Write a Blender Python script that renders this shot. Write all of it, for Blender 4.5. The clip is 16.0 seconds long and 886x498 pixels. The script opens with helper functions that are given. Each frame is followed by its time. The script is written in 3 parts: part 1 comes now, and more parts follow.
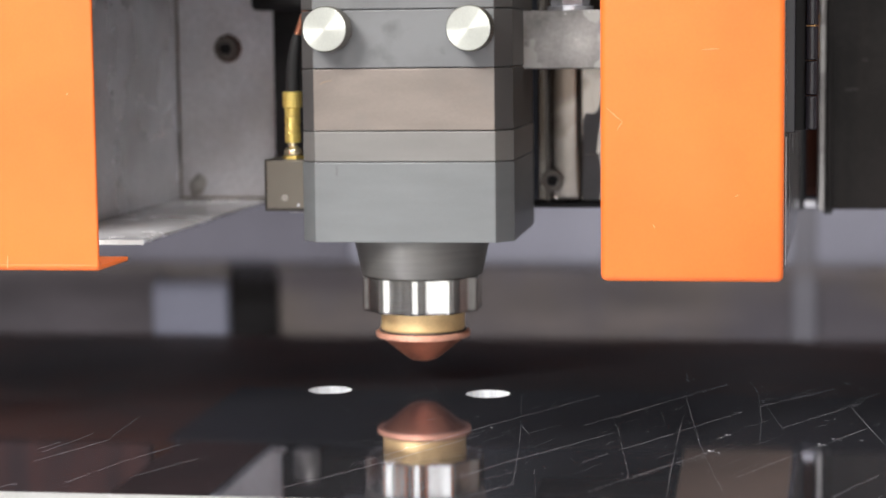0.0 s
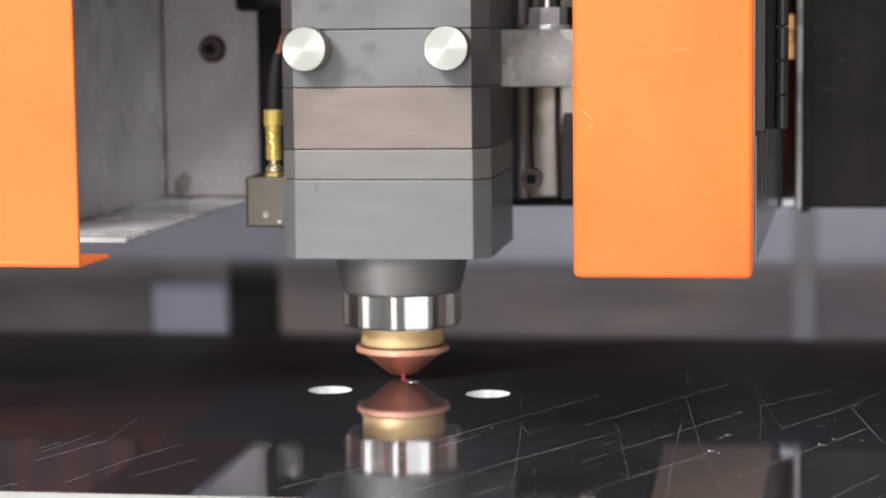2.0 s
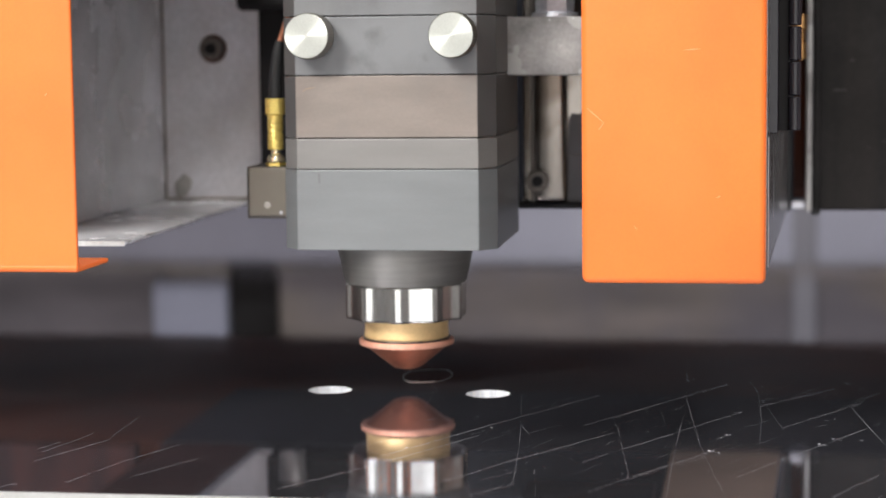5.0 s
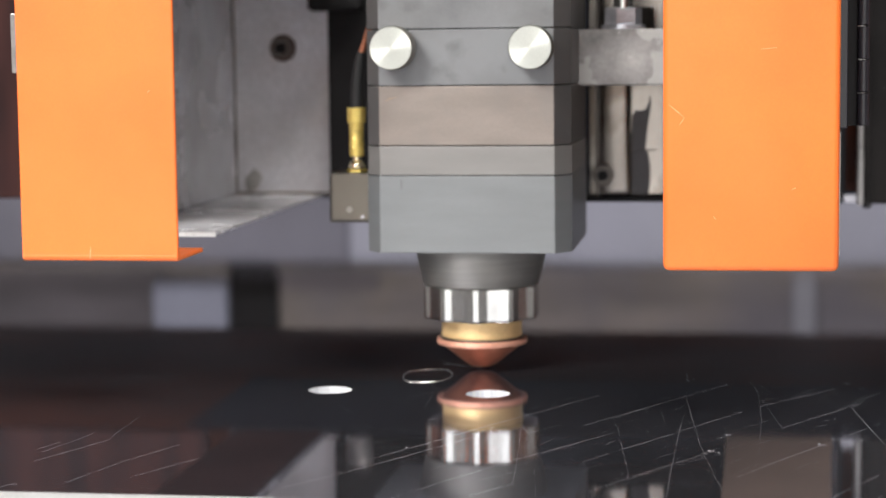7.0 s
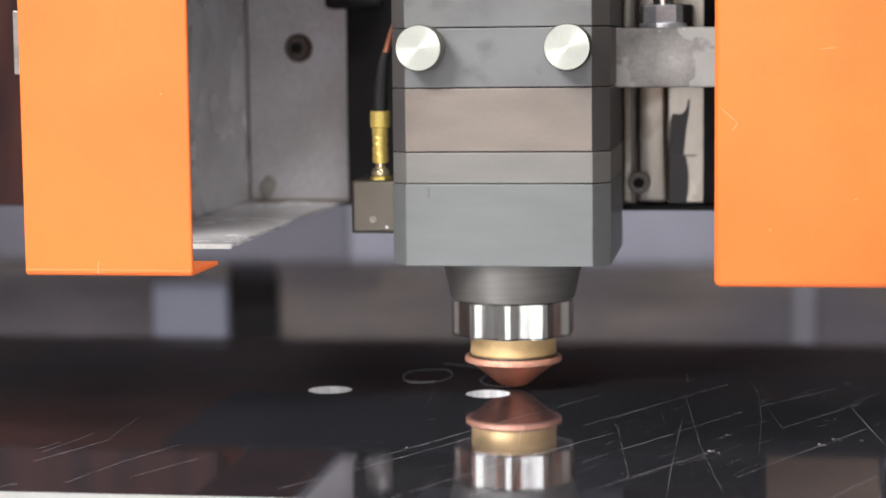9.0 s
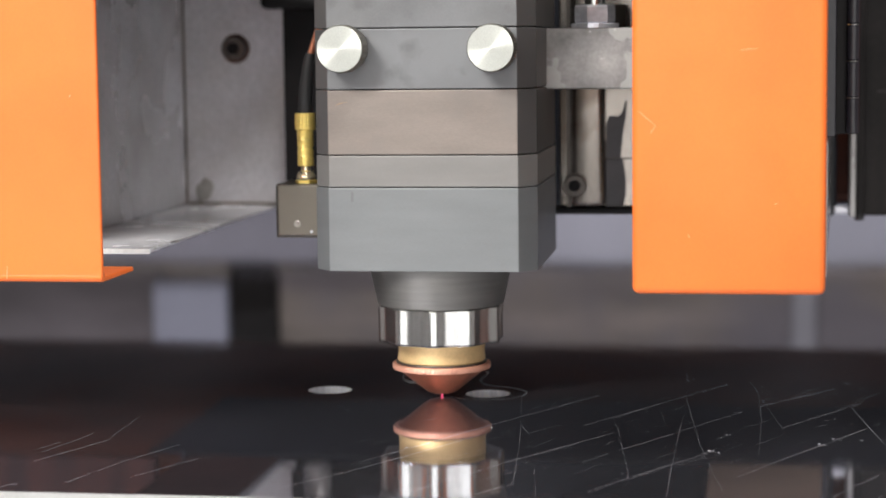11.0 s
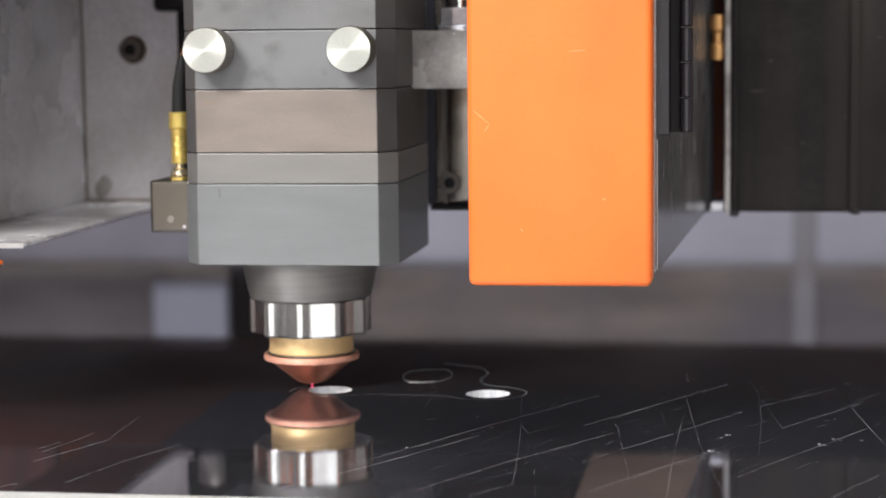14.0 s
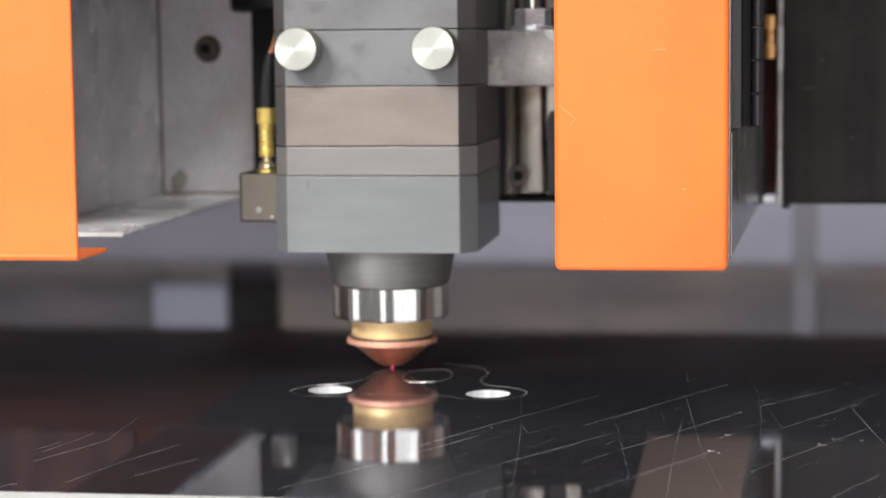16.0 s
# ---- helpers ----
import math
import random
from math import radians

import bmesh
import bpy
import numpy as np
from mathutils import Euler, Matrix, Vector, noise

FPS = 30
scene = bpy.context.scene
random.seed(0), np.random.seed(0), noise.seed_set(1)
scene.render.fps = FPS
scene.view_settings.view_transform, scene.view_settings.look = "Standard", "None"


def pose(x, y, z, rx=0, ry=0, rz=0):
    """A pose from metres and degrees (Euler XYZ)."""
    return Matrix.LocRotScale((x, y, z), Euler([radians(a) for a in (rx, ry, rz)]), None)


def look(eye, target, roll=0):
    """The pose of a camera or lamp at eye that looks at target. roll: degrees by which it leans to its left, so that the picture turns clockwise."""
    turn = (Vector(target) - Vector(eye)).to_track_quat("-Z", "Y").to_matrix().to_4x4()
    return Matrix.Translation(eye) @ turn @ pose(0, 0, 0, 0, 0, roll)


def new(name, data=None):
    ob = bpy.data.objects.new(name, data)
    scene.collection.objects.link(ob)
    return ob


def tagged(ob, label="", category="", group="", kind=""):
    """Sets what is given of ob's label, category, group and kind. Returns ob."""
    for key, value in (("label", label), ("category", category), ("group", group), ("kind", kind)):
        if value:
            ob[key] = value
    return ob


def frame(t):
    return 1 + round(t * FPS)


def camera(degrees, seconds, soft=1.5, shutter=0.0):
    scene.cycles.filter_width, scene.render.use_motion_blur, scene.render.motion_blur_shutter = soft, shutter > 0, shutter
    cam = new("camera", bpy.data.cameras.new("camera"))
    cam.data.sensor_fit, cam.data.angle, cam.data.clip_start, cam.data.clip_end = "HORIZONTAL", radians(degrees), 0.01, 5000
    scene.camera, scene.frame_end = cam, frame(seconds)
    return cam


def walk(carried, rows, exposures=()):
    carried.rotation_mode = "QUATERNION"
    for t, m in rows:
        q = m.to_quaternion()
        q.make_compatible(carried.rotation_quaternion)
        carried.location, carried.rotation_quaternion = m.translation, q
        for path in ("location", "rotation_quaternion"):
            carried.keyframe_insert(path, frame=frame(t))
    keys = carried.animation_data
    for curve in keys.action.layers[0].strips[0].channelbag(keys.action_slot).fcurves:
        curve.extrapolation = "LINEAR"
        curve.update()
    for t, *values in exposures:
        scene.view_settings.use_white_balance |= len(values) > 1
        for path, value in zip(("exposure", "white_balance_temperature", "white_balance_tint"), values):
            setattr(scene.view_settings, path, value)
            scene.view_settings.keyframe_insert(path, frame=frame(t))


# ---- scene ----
# camera: stands still before the cutting table, lengths below in millimetres unless they end in _M
cam = camera(25.25, 16.0, soft=1.5)
EYE = pose(0.09331, -0.57744, 0.09965, 90 - 5.861, 0.0, 8.577) @ pose(0, 0, 0, 0, 0, -0.6245)
walk(cam, [(0.0, EYE), (16.0, EYE)])
cam.data.dof.use_dof = True
cam.data.dof.focus_distance = 0.512
cam.data.dof.aperture_fstop = 15.5

# ---- light ----
world = bpy.data.worlds.new("hall_air")
scene.world = world
world.use_nodes = True
world.node_tree.nodes["Background"].inputs[0].default_value = (0.75, 0.85, 1.0, 1)
world.node_tree.nodes["Background"].inputs[1].default_value = 0.25
scene.view_settings.exposure = 0.0


def area_lamp(name, eye, target, sx, sy, watts, colour):
    data = bpy.data.lights.new(name, "AREA")
    data.shape, data.size, data.size_y, data.energy, data.color = "RECTANGLE", sx, sy, watts, colour
    ob = new(name, data)
    ob.matrix_world = look(eye, target)
    return ob


# added lamps out of view: a key from upper left, two high fills
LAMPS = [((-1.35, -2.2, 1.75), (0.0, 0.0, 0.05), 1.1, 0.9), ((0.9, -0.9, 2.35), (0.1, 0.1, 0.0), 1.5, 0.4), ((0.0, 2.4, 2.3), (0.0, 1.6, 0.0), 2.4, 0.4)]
area_lamp("key_light", *LAMPS[0], 144, (1.0, 0.975, 0.94))
# broad fill added behind the camera to light fronts and polished steel
area_lamp("front_fill", (0.5, -3.7, 0.22), (0.5, 0.0, 0.22), 4.6, 1.85, 50, (1.0, 0.98, 0.95))
area_lamp("high_fill_front", *LAMPS[1], 57, (1.0, 0.97, 0.93))
area_lamp("high_fill_rear", *LAMPS[2], 20, (0.9, 0.95, 1.0))



# ---- materials ----
def material(name, colour, rough=0.5, metal=0.0, vary=0.12, scale=60.0, grain=0.0, grain_scale=900.0, bump=0.0, stretch=(1, 1, 1), spec=0.5, aniso=0.0, rough_vary=0.0):
    """A principled surface whose colour varies softly at one scale and by grain at another."""
    m = bpy.data.materials.new(name)
    m.use_nodes = True
    n, l = m.node_tree.nodes, m.node_tree.links
    b = n["Principled BSDF"]
    b.inputs["Metallic"].default_value = metal
    b.inputs["Roughness"].default_value = rough
    b.inputs["Specular IOR Level"].default_value = spec
    b.inputs["Anisotropic"].default_value = aniso
    tc = n.new("ShaderNodeTexCoord")
    mp = n.new("ShaderNodeMapping")
    mp.inputs["Scale"].default_value = stretch
    l.new(tc.outputs["Object"], mp.inputs["Vector"])
    big = n.new("ShaderNodeTexNoise")
    big.inputs["Scale"].default_value = scale
    big.inputs["Detail"].default_value = 5
    l.new(mp.outputs[0], big.inputs["Vector"])
    fine = n.new("ShaderNodeTexNoise")
    fine.inputs["Scale"].default_value = grain_scale
    fine.inputs["Detail"].default_value = 3
    l.new(mp.outputs[0], fine.inputs["Vector"])
    ramp = n.new("ShaderNodeMapRange")
    ramp.inputs["From Min"].default_value, ramp.inputs["From Max"].default_value = 0.3, 0.7
    ramp.inputs["To Min"].default_value, ramp.inputs["To Max"].default_value = 1 - vary, 1 + vary
    l.new(big.outputs[0], ramp.inputs["Value"])
    ramp2 = n.new("ShaderNodeMapRange")
    ramp2.inputs["From Min"].default_value, ramp2.inputs["From Max"].default_value = 0.3, 0.7
    ramp2.inputs["To Min"].default_value, ramp2.inputs["To Max"].default_value = 1 - grain, 1 + grain
    l.new(fine.outputs[0], ramp2.inputs["Value"])
    mul = n.new("ShaderNodeMath")
    mul.operation = "MULTIPLY"
    l.new(ramp.outputs[0], mul.inputs[0])
    l.new(ramp2.outputs[0], mul.inputs[1])
    mix = n.new("ShaderNodeVectorMath")
    mix.operation = "SCALE"
    mix.inputs[0].default_value = colour
    l.new(mul.outputs[0], mix.inputs["Scale"])
    l.new(mix.outputs[0], b.inputs["Base Color"])
    if rough_vary:
        rr = n.new("ShaderNodeMapRange")
        rr.inputs["From Min"].default_value, rr.inputs["From Max"].default_value = 0.3, 0.7
        rr.inputs["To Min"].default_value, rr.inputs["To Max"].default_value = max(rough - rough_vary, 0.02), rough + rough_vary
        l.new(big.outputs[0], rr.inputs["Value"])
        l.new(rr.outputs[0], b.inputs["Roughness"])
    if bump:
        bp = n.new("ShaderNodeBump")
        bp.inputs["Strength"].default_value, bp.inputs["Distance"].default_value = bump, 0.0002
        l.new(fine.outputs[0], bp.inputs["Height"])
        l.new(bp.outputs[0], b.inputs["Normal"])
    return m


def glow(name, colour, strength):
    m = bpy.data.materials.new(name)
    m.use_nodes = True
    b = m.node_tree.nodes["Principled BSDF"]
    b.inputs["Base Color"].default_value = (*colour, 1)
    b.inputs["Emission Color"].default_value = (*colour, 1)
    b.inputs["Emission Strength"].default_value = strength
    return m


ORANGE = material("orange_powder_coat", (0.905, 0.181, 0.030), 0.42, 0, 0.10, 30, 0.03, 1500, 0.06)
PALE_ORANGE = material("worn_orange", (0.95, 0.36, 0.16), 0.5, 0, 0.1, 100)
BLOCK = material("grey_anodised", (0.18, 0.189, 0.193), 0.42, 0.25, 0.06, 40, 0.04, 1500, 0.05, (1, 1, 5))
BLOCK_WARM = material("warm_grey_anodised", (0.225, 0.192, 0.17), 0.42, 0.25, 0.1, 40, 0.05, 1200, 0.05, (1, 1, 4))
BLOCK_MID = material("neutral_grey_anodised", (0.205, 0.198, 0.19), 0.42, 0.25, 0.06, 40, 0.04, 1500, 0.05, (1, 1, 5))
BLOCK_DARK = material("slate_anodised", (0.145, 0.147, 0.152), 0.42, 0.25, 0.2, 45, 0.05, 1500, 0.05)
BLACK = material("matt_black", (0.013, 0.012, 0.0125), 0.55, 0, 0.2, 50, 0.1, spec=0.2)
BLACK_PANEL = material("black_sheet", (0.0135, 0.0117, 0.0112), 0.58, 0, 0.4, 45, 0.2, 500, 0.15, spec=0.18)
HINGE = material("black_hinge_enamel", (0.020, 0.0175, 0.023), 0.26, 0.0, 0.15, 80, spec=0.5)
RUBBER = material("black_rubber", (0.02, 0.02, 0.021), 0.65, 0, 0.1)
CONE = material("dark_turned_steel", (0.205, 0.20, 0.185), 0.54, 0.8, 0.08, 60, 0.06, 1200, 0.03, (1, 1, 14))
CHROME = material("polished_steel", (0.80, 0.79, 0.755), 0.21, 1.0, 0.06, 80, 0.05, 1500, 0.03)
KNOB = material("brushed_aluminium", (0.57, 0.575, 0.53), 0.34, 1.0, 0.04, 90, 0.06, 2500, 0.05, aniso=0.75)
kn, kl = KNOB.node_tree.nodes, KNOB.node_tree.links
tangent = kn.new("ShaderNodeTangent")
tangent.direction_type, tangent.axis = "RADIAL", "Y"
kl.new(tangent.outputs[0], kn["Principled BSDF"].inputs["Tangent"])
KNURL = material("knurled_aluminium", (0.36, 0.34, 0.30), 0.4, 1.0, 0.1, 90)
COPPER_RIM = material("lit_rim_copper", (0.80, 0.41, 0.29), 0.5, 0.6, 0.08, 150, 0.08)
COPPER = material("copper", (0.58, 0.235, 0.145), 0.42, 0.9, 0.12, 120, 0.08, 1500, 0.05, rough_vary=0.08)
CERAMIC = material("gold_ceramic", (0.72, 0.51, 0.25), 0.5, 0.5, 0.12, 90, 0.06, 1400, 0.04, rough_vary=0.08)
GOLD = material("gold_plating", (0.92, 0.70, 0.20), 0.34, 0.55, 0.12, 200, 0.1, 2000, 0.1)
BOX_TAN = material("bronze_anodised", (0.17, 0.15, 0.12), 0.42, 0.4, 0.08, 60)
BOX_SIDE = material("dark_bronze_anodised", (0.062, 0.055, 0.046), 0.42, 0.4, 0.1, 60)
WHITE_PLATE = material("pale_painted_steel", (0.79, 0.785, 0.835), 0.38, 0.15, 0.22, 18, 0.08, 600, 0.1)
GALV = material("galvanised_sheet", (0.76, 0.76, 0.795), 0.24, 0.3, 0.2, 30, 0.1, 600, 0.1, rough_vary=0.1)
SLIDE = material("ground_steel", (0.33, 0.295, 0.265), 0.24, 1.0, 0.25, 40, 0.05, 900, 0.05, (1, 1, 0.2))
BRACKET = material("worn_grey_steel", (0.285, 0.268, 0.26), 0.38, 0.5, 0.5, 70, 0.1, 900, 0.1)
ZINC = material("zinc_plate", (0.9, 0.91, 0.97), 0.2, 0.5, 0.2, 150, 0.1)
BOLT = material("burnished_steel", (0.13, 0.115, 0.105), 0.35, 0.8, 0.2, 100)
PLATE = material("mirror_sheet_steel", (0.55, 0.557, 0.635), 0.05, 0.972, 0.10, 14, 0.02, 500, 0.0, rough_vary=0.02)
# hole walls coloured brighter than the cut edge, as if strongly lit
HOLE_WALL = material("lit_hole_wall", (0.90, 0.92, 0.97), 0.34, 0.25, 0.14, 420, 0.15, 1600, 0.1, (1, 1, 0.12))
EDGE = material("bright_cut_edge", (0.5, 0.5, 0.5), 0.5, 0.3, 0.06, 120, 0.06, 1200, 0.1)
SCRATCH = material("scratched_steel", (0.80, 0.81, 0.85), 0.42, 0.55, 0.3, 300, 0.3)
KERF = material("fresh_cut_edge", (0.70, 0.69, 0.67), 0.3, 0.92, 0.2, 300, 0.2)
BED = material("bed_steel", (0.07, 0.07, 0.075), 0.55, 0.2, 0.2, 20, 0.1)
PALE_BLUE = material("pale_blue_paint", (0.25, 0.25, 0.30), 0.6, 0, 0.2, 5, spec=0.2)
SLATE = material("slate_paint", (0.14, 0.135, 0.165), 0.6, 0, 0.25, 6, spec=0.2)
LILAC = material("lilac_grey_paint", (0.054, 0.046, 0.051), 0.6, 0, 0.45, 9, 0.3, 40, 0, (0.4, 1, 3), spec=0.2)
POST_GREY = material("post_grey_paint", (0.15, 0.146, 0.166), 0.6, 0, 0.15, 6, spec=0.2)
LIGHT_BLUE = material("light_blue_paint", (0.175, 0.178, 0.225), 0.6, 0, 0.15, 6, spec=0.2)
SEAM = material("brown_seam", (0.23, 0.19, 0.16), 0.6, 0, 0.3, 60, 0.2)
SHADE_SCUFF_BROWN = material("brown_primer", (0.31, 0.22, 0.15), 0.6, 0, 0.12, 30)
UNDER_DARK = material("dark_red_streaked", (0.018, 0.0085, 0.009), 0.7, 0, 0.3, 20, spec=0.1)
SIDE_DARK = material("side_shade_and_arm_grey", (0.105, 0.10, 0.098), 0.45, 0.2, 0.1, 60)
SHELF_SHADE_RED = material("shelf_shade_red", (0.062, 0.028, 0.024), 0.7, 0, 0.3, 20, spec=0.1)
BEAM = material("dark_brown_enamel", (0.060, 0.027, 0.021), 0.7, 0, 0.4, 8, spec=0.1)
TAUPE = material("taupe_paint", (0.110, 0.092, 0.082), 0.6, 0, 0.4, 7, 0.25, 40, 0, (0.5, 1, 4), spec=0.2)
POST_DARK = material("dark_grey_enamel", (0.07, 0.07, 0.072), 0.55, 0, 0.15, 10)
CONCRETE = material("concrete", (0.28, 0.27, 0.26), 0.8, 0, 0.15, 2, 0.1, 60)
PLASTER = material("hall_plaster", (0.40, 0.39, 0.38), 0.85, 0, 0.08, 1.5, 0.05, 40)
DUST = material("grey_dust", (0.055, 0.053, 0.05), 0.8, 0, 0.2, 300)
BLUE_BLACK = material("blue_black_enamel", (0.0105, 0.0118, 0.0175), 0.5, 0, 0.3, 30, 0.1, spec=0.25)
BRASS_PALE = material("pale_brass", (0.86, 0.76, 0.52), 0.2, 0.85, 0.1, 150)
MIRROR_BAND_BLUE = material("mirror_band_blue", (0.022, 0.0235, 0.032), 0.65, 0, 0.35, 14, 0.1, 200, 0, (2, 0.4, 1), spec=0.1)
STRIP_BLACK = material("deep_black", (0.007, 0.0062, 0.006), 0.8, 0, 0.2, 30, spec=0.05)
PALE_EDGE = material("pale_front_edge", (0.84, 0.85, 0.82), 0.5, 0.0, 0.1, 120, 0.1, 900)
BRONZE = material("browned_bronze", (0.55, 0.30, 0.12), 0.3, 0.85, 0.25, 120, 0.1)
SIDE_STEEL = material("satin_side_steel", (0.34, 0.335, 0.34), 0.25, 0.85, 0.3, 40, 0.1, 900, 0.08, (1, 1, 0.3), rough_vary=0.08)
SEALANT = material("dried_sealant", (0.40, 0.385, 0.36), 0.6, 0, 0.15, 150, 0.1)
SLIDE_REFLECTION = material("dark_plum_reflection", (0.052, 0.043, 0.047), 0.38, 0.0, 0.25, 60, 0.1)
LASER = glow("pilot_laser_red", (1.0, 0.12, 0.25), 1.1)


def add_stain_and_tone(m, colour, scale, low, high, amount=1.0, seed=0.0, stretch=(1, 1, 1)):
    """Mixes a second colour into a material in patches with soft or hard edges."""
    n, l = m.node_tree.nodes, m.node_tree.links
    base = n["Principled BSDF"].inputs["Base Color"]
    before = base.links[0].from_socket
    tc = n.new("ShaderNodeTexCoord")
    mp = n.new("ShaderNodeMapping")
    mp.inputs["Location"].default_value = (seed, seed * 0.7, seed * 1.3)
    mp.inputs["Scale"].default_value = stretch
    l.new(tc.outputs["Object"], mp.inputs["Vector"])
    tex = n.new("ShaderNodeTexNoise")
    tex.inputs["Scale"].default_value, tex.inputs["Detail"].default_value = scale, 4
    l.new(mp.outputs[0], tex.inputs["Vector"])
    rng = n.new("ShaderNodeMapRange")
    rng.inputs["From Min"].default_value, rng.inputs["From Max"].default_value = low, high
    rng.inputs["To Max"].default_value = amount
    l.new(tex.outputs[0], rng.inputs["Value"])
    mix = n.new("ShaderNodeMix")
    mix.data_type = "RGBA"
    l.new(rng.outputs[0], mix.inputs["Factor"])
    l.new(before, mix.inputs["A"])
    mix.inputs["B"].default_value = (*colour, 1)
    l.new(mix.outputs["Result"], base)


# random brown patches on plate and channel stand in for warm bounced shade
add_stain_and_tone(WHITE_PLATE, (0.48, 0.42, 0.34), 14, 0.48, 0.68, 0.4, 0.31)
add_stain_and_tone(GALV, (0.42, 0.40, 0.38), 12, 0.48, 0.68, 0.6, 0.12)
add_stain_and_tone(GALV, (0.40, 0.32, 0.26), 7, 0.45, 0.6, 0.5, 2.3)
add_stain_and_tone(WHITE_PLATE, (0.52, 0.44, 0.34), 9, 0.5, 0.66, 0.35, 3.9)
add_stain_and_tone(BRACKET, (0.46, 0.445, 0.43), 70, 0.545, 0.57, 0.7, 0.4)
add_stain_and_tone(BRACKET, (0.62, 0.61, 0.6), 420, 0.70, 0.73, 0.7, 0.2)
add_stain_and_tone(BLOCK_DARK, (0.185, 0.19, 0.197), 32, 0.45, 0.6, 0.8, 0.2)
add_stain_and_tone(BLOCK_DARK, (0.10, 0.10, 0.102), 60, 0.60, 0.68, 0.6, 0.9)
add_stain_and_tone(BLOCK_WARM, (0.195, 0.172, 0.157), 36, 0.5, 0.62, 0.8, 0.6)
add_stain_and_tone(BLACK_PANEL, (0.034, 0.031, 0.03), 30, 0.58, 0.70, 0.6, 0.5)
add_stain_and_tone(BLACK_PANEL, (0.028, 0.023, 0.02), 22, 0.42, 0.62, 0.8, 1.4, (2.5, 1, 0.15))
add_stain_and_tone(BLACK_PANEL, (0.12, 0.12, 0.115), 260, 0.74, 0.78, 0.7, 0.8, (1, 1, 1.6))
add_stain_and_tone(SLIDE, (0.14, 0.105, 0.08), 45, 0.5, 0.62, 0.8, 0.15)
add_stain_and_tone(ORANGE, (0.93, 0.215, 0.044), 22, 0.42, 0.64, 0.45, 0.7)
add_stain_and_tone(TAUPE, (0.07, 0.066, 0.085), 5, 0.48, 0.62, 0.7, 0.45)
add_stain_and_tone(BEAM, (0.125, 0.034, 0.015), 9, 0.40, 0.60, 0.85, 0.8, (0.8, 1, 2.5))
# reddish streaks mirrored in the sheet are put into the left panel's colour
add_stain_and_tone(UNDER_DARK, (0.040, 0.015, 0.013), 30, 0.42, 0.60, 0.9, 0.6, (2.2, 1, 0.35))
add_stain_and_tone(COPPER, (0.36, 0.15, 0.10), 140, 0.52, 0.66, 0.7, 0.35)


# ---- building helpers ----
MM = 0.001


def part(name, bm, mat, parent=None, label="", smooth=None):
    """Links a bmesh drawn in millimetres as one mesh object under parent."""
    bmesh.ops.scale(bm, vec=(MM, MM, MM), verts=bm.verts)
    bmesh.ops.recalc_face_normals(bm, faces=bm.faces)
    me = bpy.data.meshes.new(name)
    bm.to_mesh(me)
    bm.free()
    me.materials.append(mat)
    if smooth is not None:
        for f in me.polygons:
            f.use_smooth = True
        me.set_sharp_from_angle(angle=radians(smooth))
    ob = new(name, me)
    ob.parent = parent
    if label:
        ob["label"] = label
    return ob


def box(x0, x1, y0, y1, z0, z1, bevel=0.0, bm=None, seg=2):
    bm = bm or bmesh.new()
    vs = bmesh.ops.create_cube(bm, size=1, matrix=Matrix.Translation(((x0 + x1) / 2, (y0 + y1) / 2, (z0 + z1) / 2)) @ Matrix.Diagonal((x1 - x0, y1 - y0, z1 - z0, 1)))["verts"]
    if bevel:
        es = list({e for v in vs for e in v.link_edges})
        bmesh.ops.bevel(bm, geom=es, offset=bevel, segments=seg, affect="EDGES", profile=0.5)
    return bm


def prism(outline, z0, z1, bevel=0.0, bm=None):
    """An upright prism over an outline of (x, y)."""
    bm = bm or bmesh.new()
    low = [bm.verts.new((x, y, z0)) for x, y in outline]
    top = [bm.verts.new((x, y, z1)) for x, y in outline]
    k = len(outline)
    made = [bm.faces.new(low[::-1]), bm.faces.new(top)]
    for i in range(k):
        made.append(bm.faces.new((low[i], low[(i + 1) % k], top[(i + 1) % k], top[i])))
    if bevel:
        es = list({e for f in made for e in f.edges})
        bmesh.ops.bevel(bm, geom=es, offset=bevel, segments=2, affect="EDGES", profile=0.5)
    return bm


def lathe(profile, segments=64, m=None, bm=None, wave=None):
    """A turned solid about z through (r, z); wave(angle) scales the radius."""
    bm = bm or bmesh.new()
    rings = []
    for r, z in profile:
        ring = []
        for i in range(segments):
            a = 2 * math.pi * i / segments
            q = r * (wave(a, z) if wave else 1.0)
            ring.append(bm.verts.new((q * math.cos(a), q * math.sin(a), z)))
        rings.append(ring)
    for a, b in zip(rings, rings[1:]):
        for i in range(segments):
            bm.faces.new((a[i], a[(i + 1) % segments], b[(i + 1) % segments], b[i]))
    bm.faces.new(rings[0][::-1])
    bm.faces.new(rings[-1])
    if m:
        bmesh.ops.transform(bm, matrix=m, verts=[v for ring in rings for v in ring])
    return bm


def tube(points, radii, segments=16, bm=None):
    """A round bar along points."""
    bm = bm or bmesh.new()
    rings = []
    for i, p in enumerate(points):
        a = Vector(points[max(i - 1, 0)])
        b = Vector(points[min(i + 1, len(points) - 1)])
        q = Vector((0, 0, 1)).rotation_difference(b - a)
        rings.append([bm.verts.new(Vector(p) + q @ Vector((radii[i] * math.cos(2 * math.pi * k / segments), radii[i] * math.sin(2 * math.pi * k / segments), 0))) for k in range(segments)])
    for a, b in zip(rings, rings[1:]):
        for i in range(segments):
            bm.faces.new((a[i], a[(i + 1) % segments], b[(i + 1) % segments], b[i]))
    bm.faces.new(rings[0][::-1])
    bm.faces.new(rings[-1])
    return bm


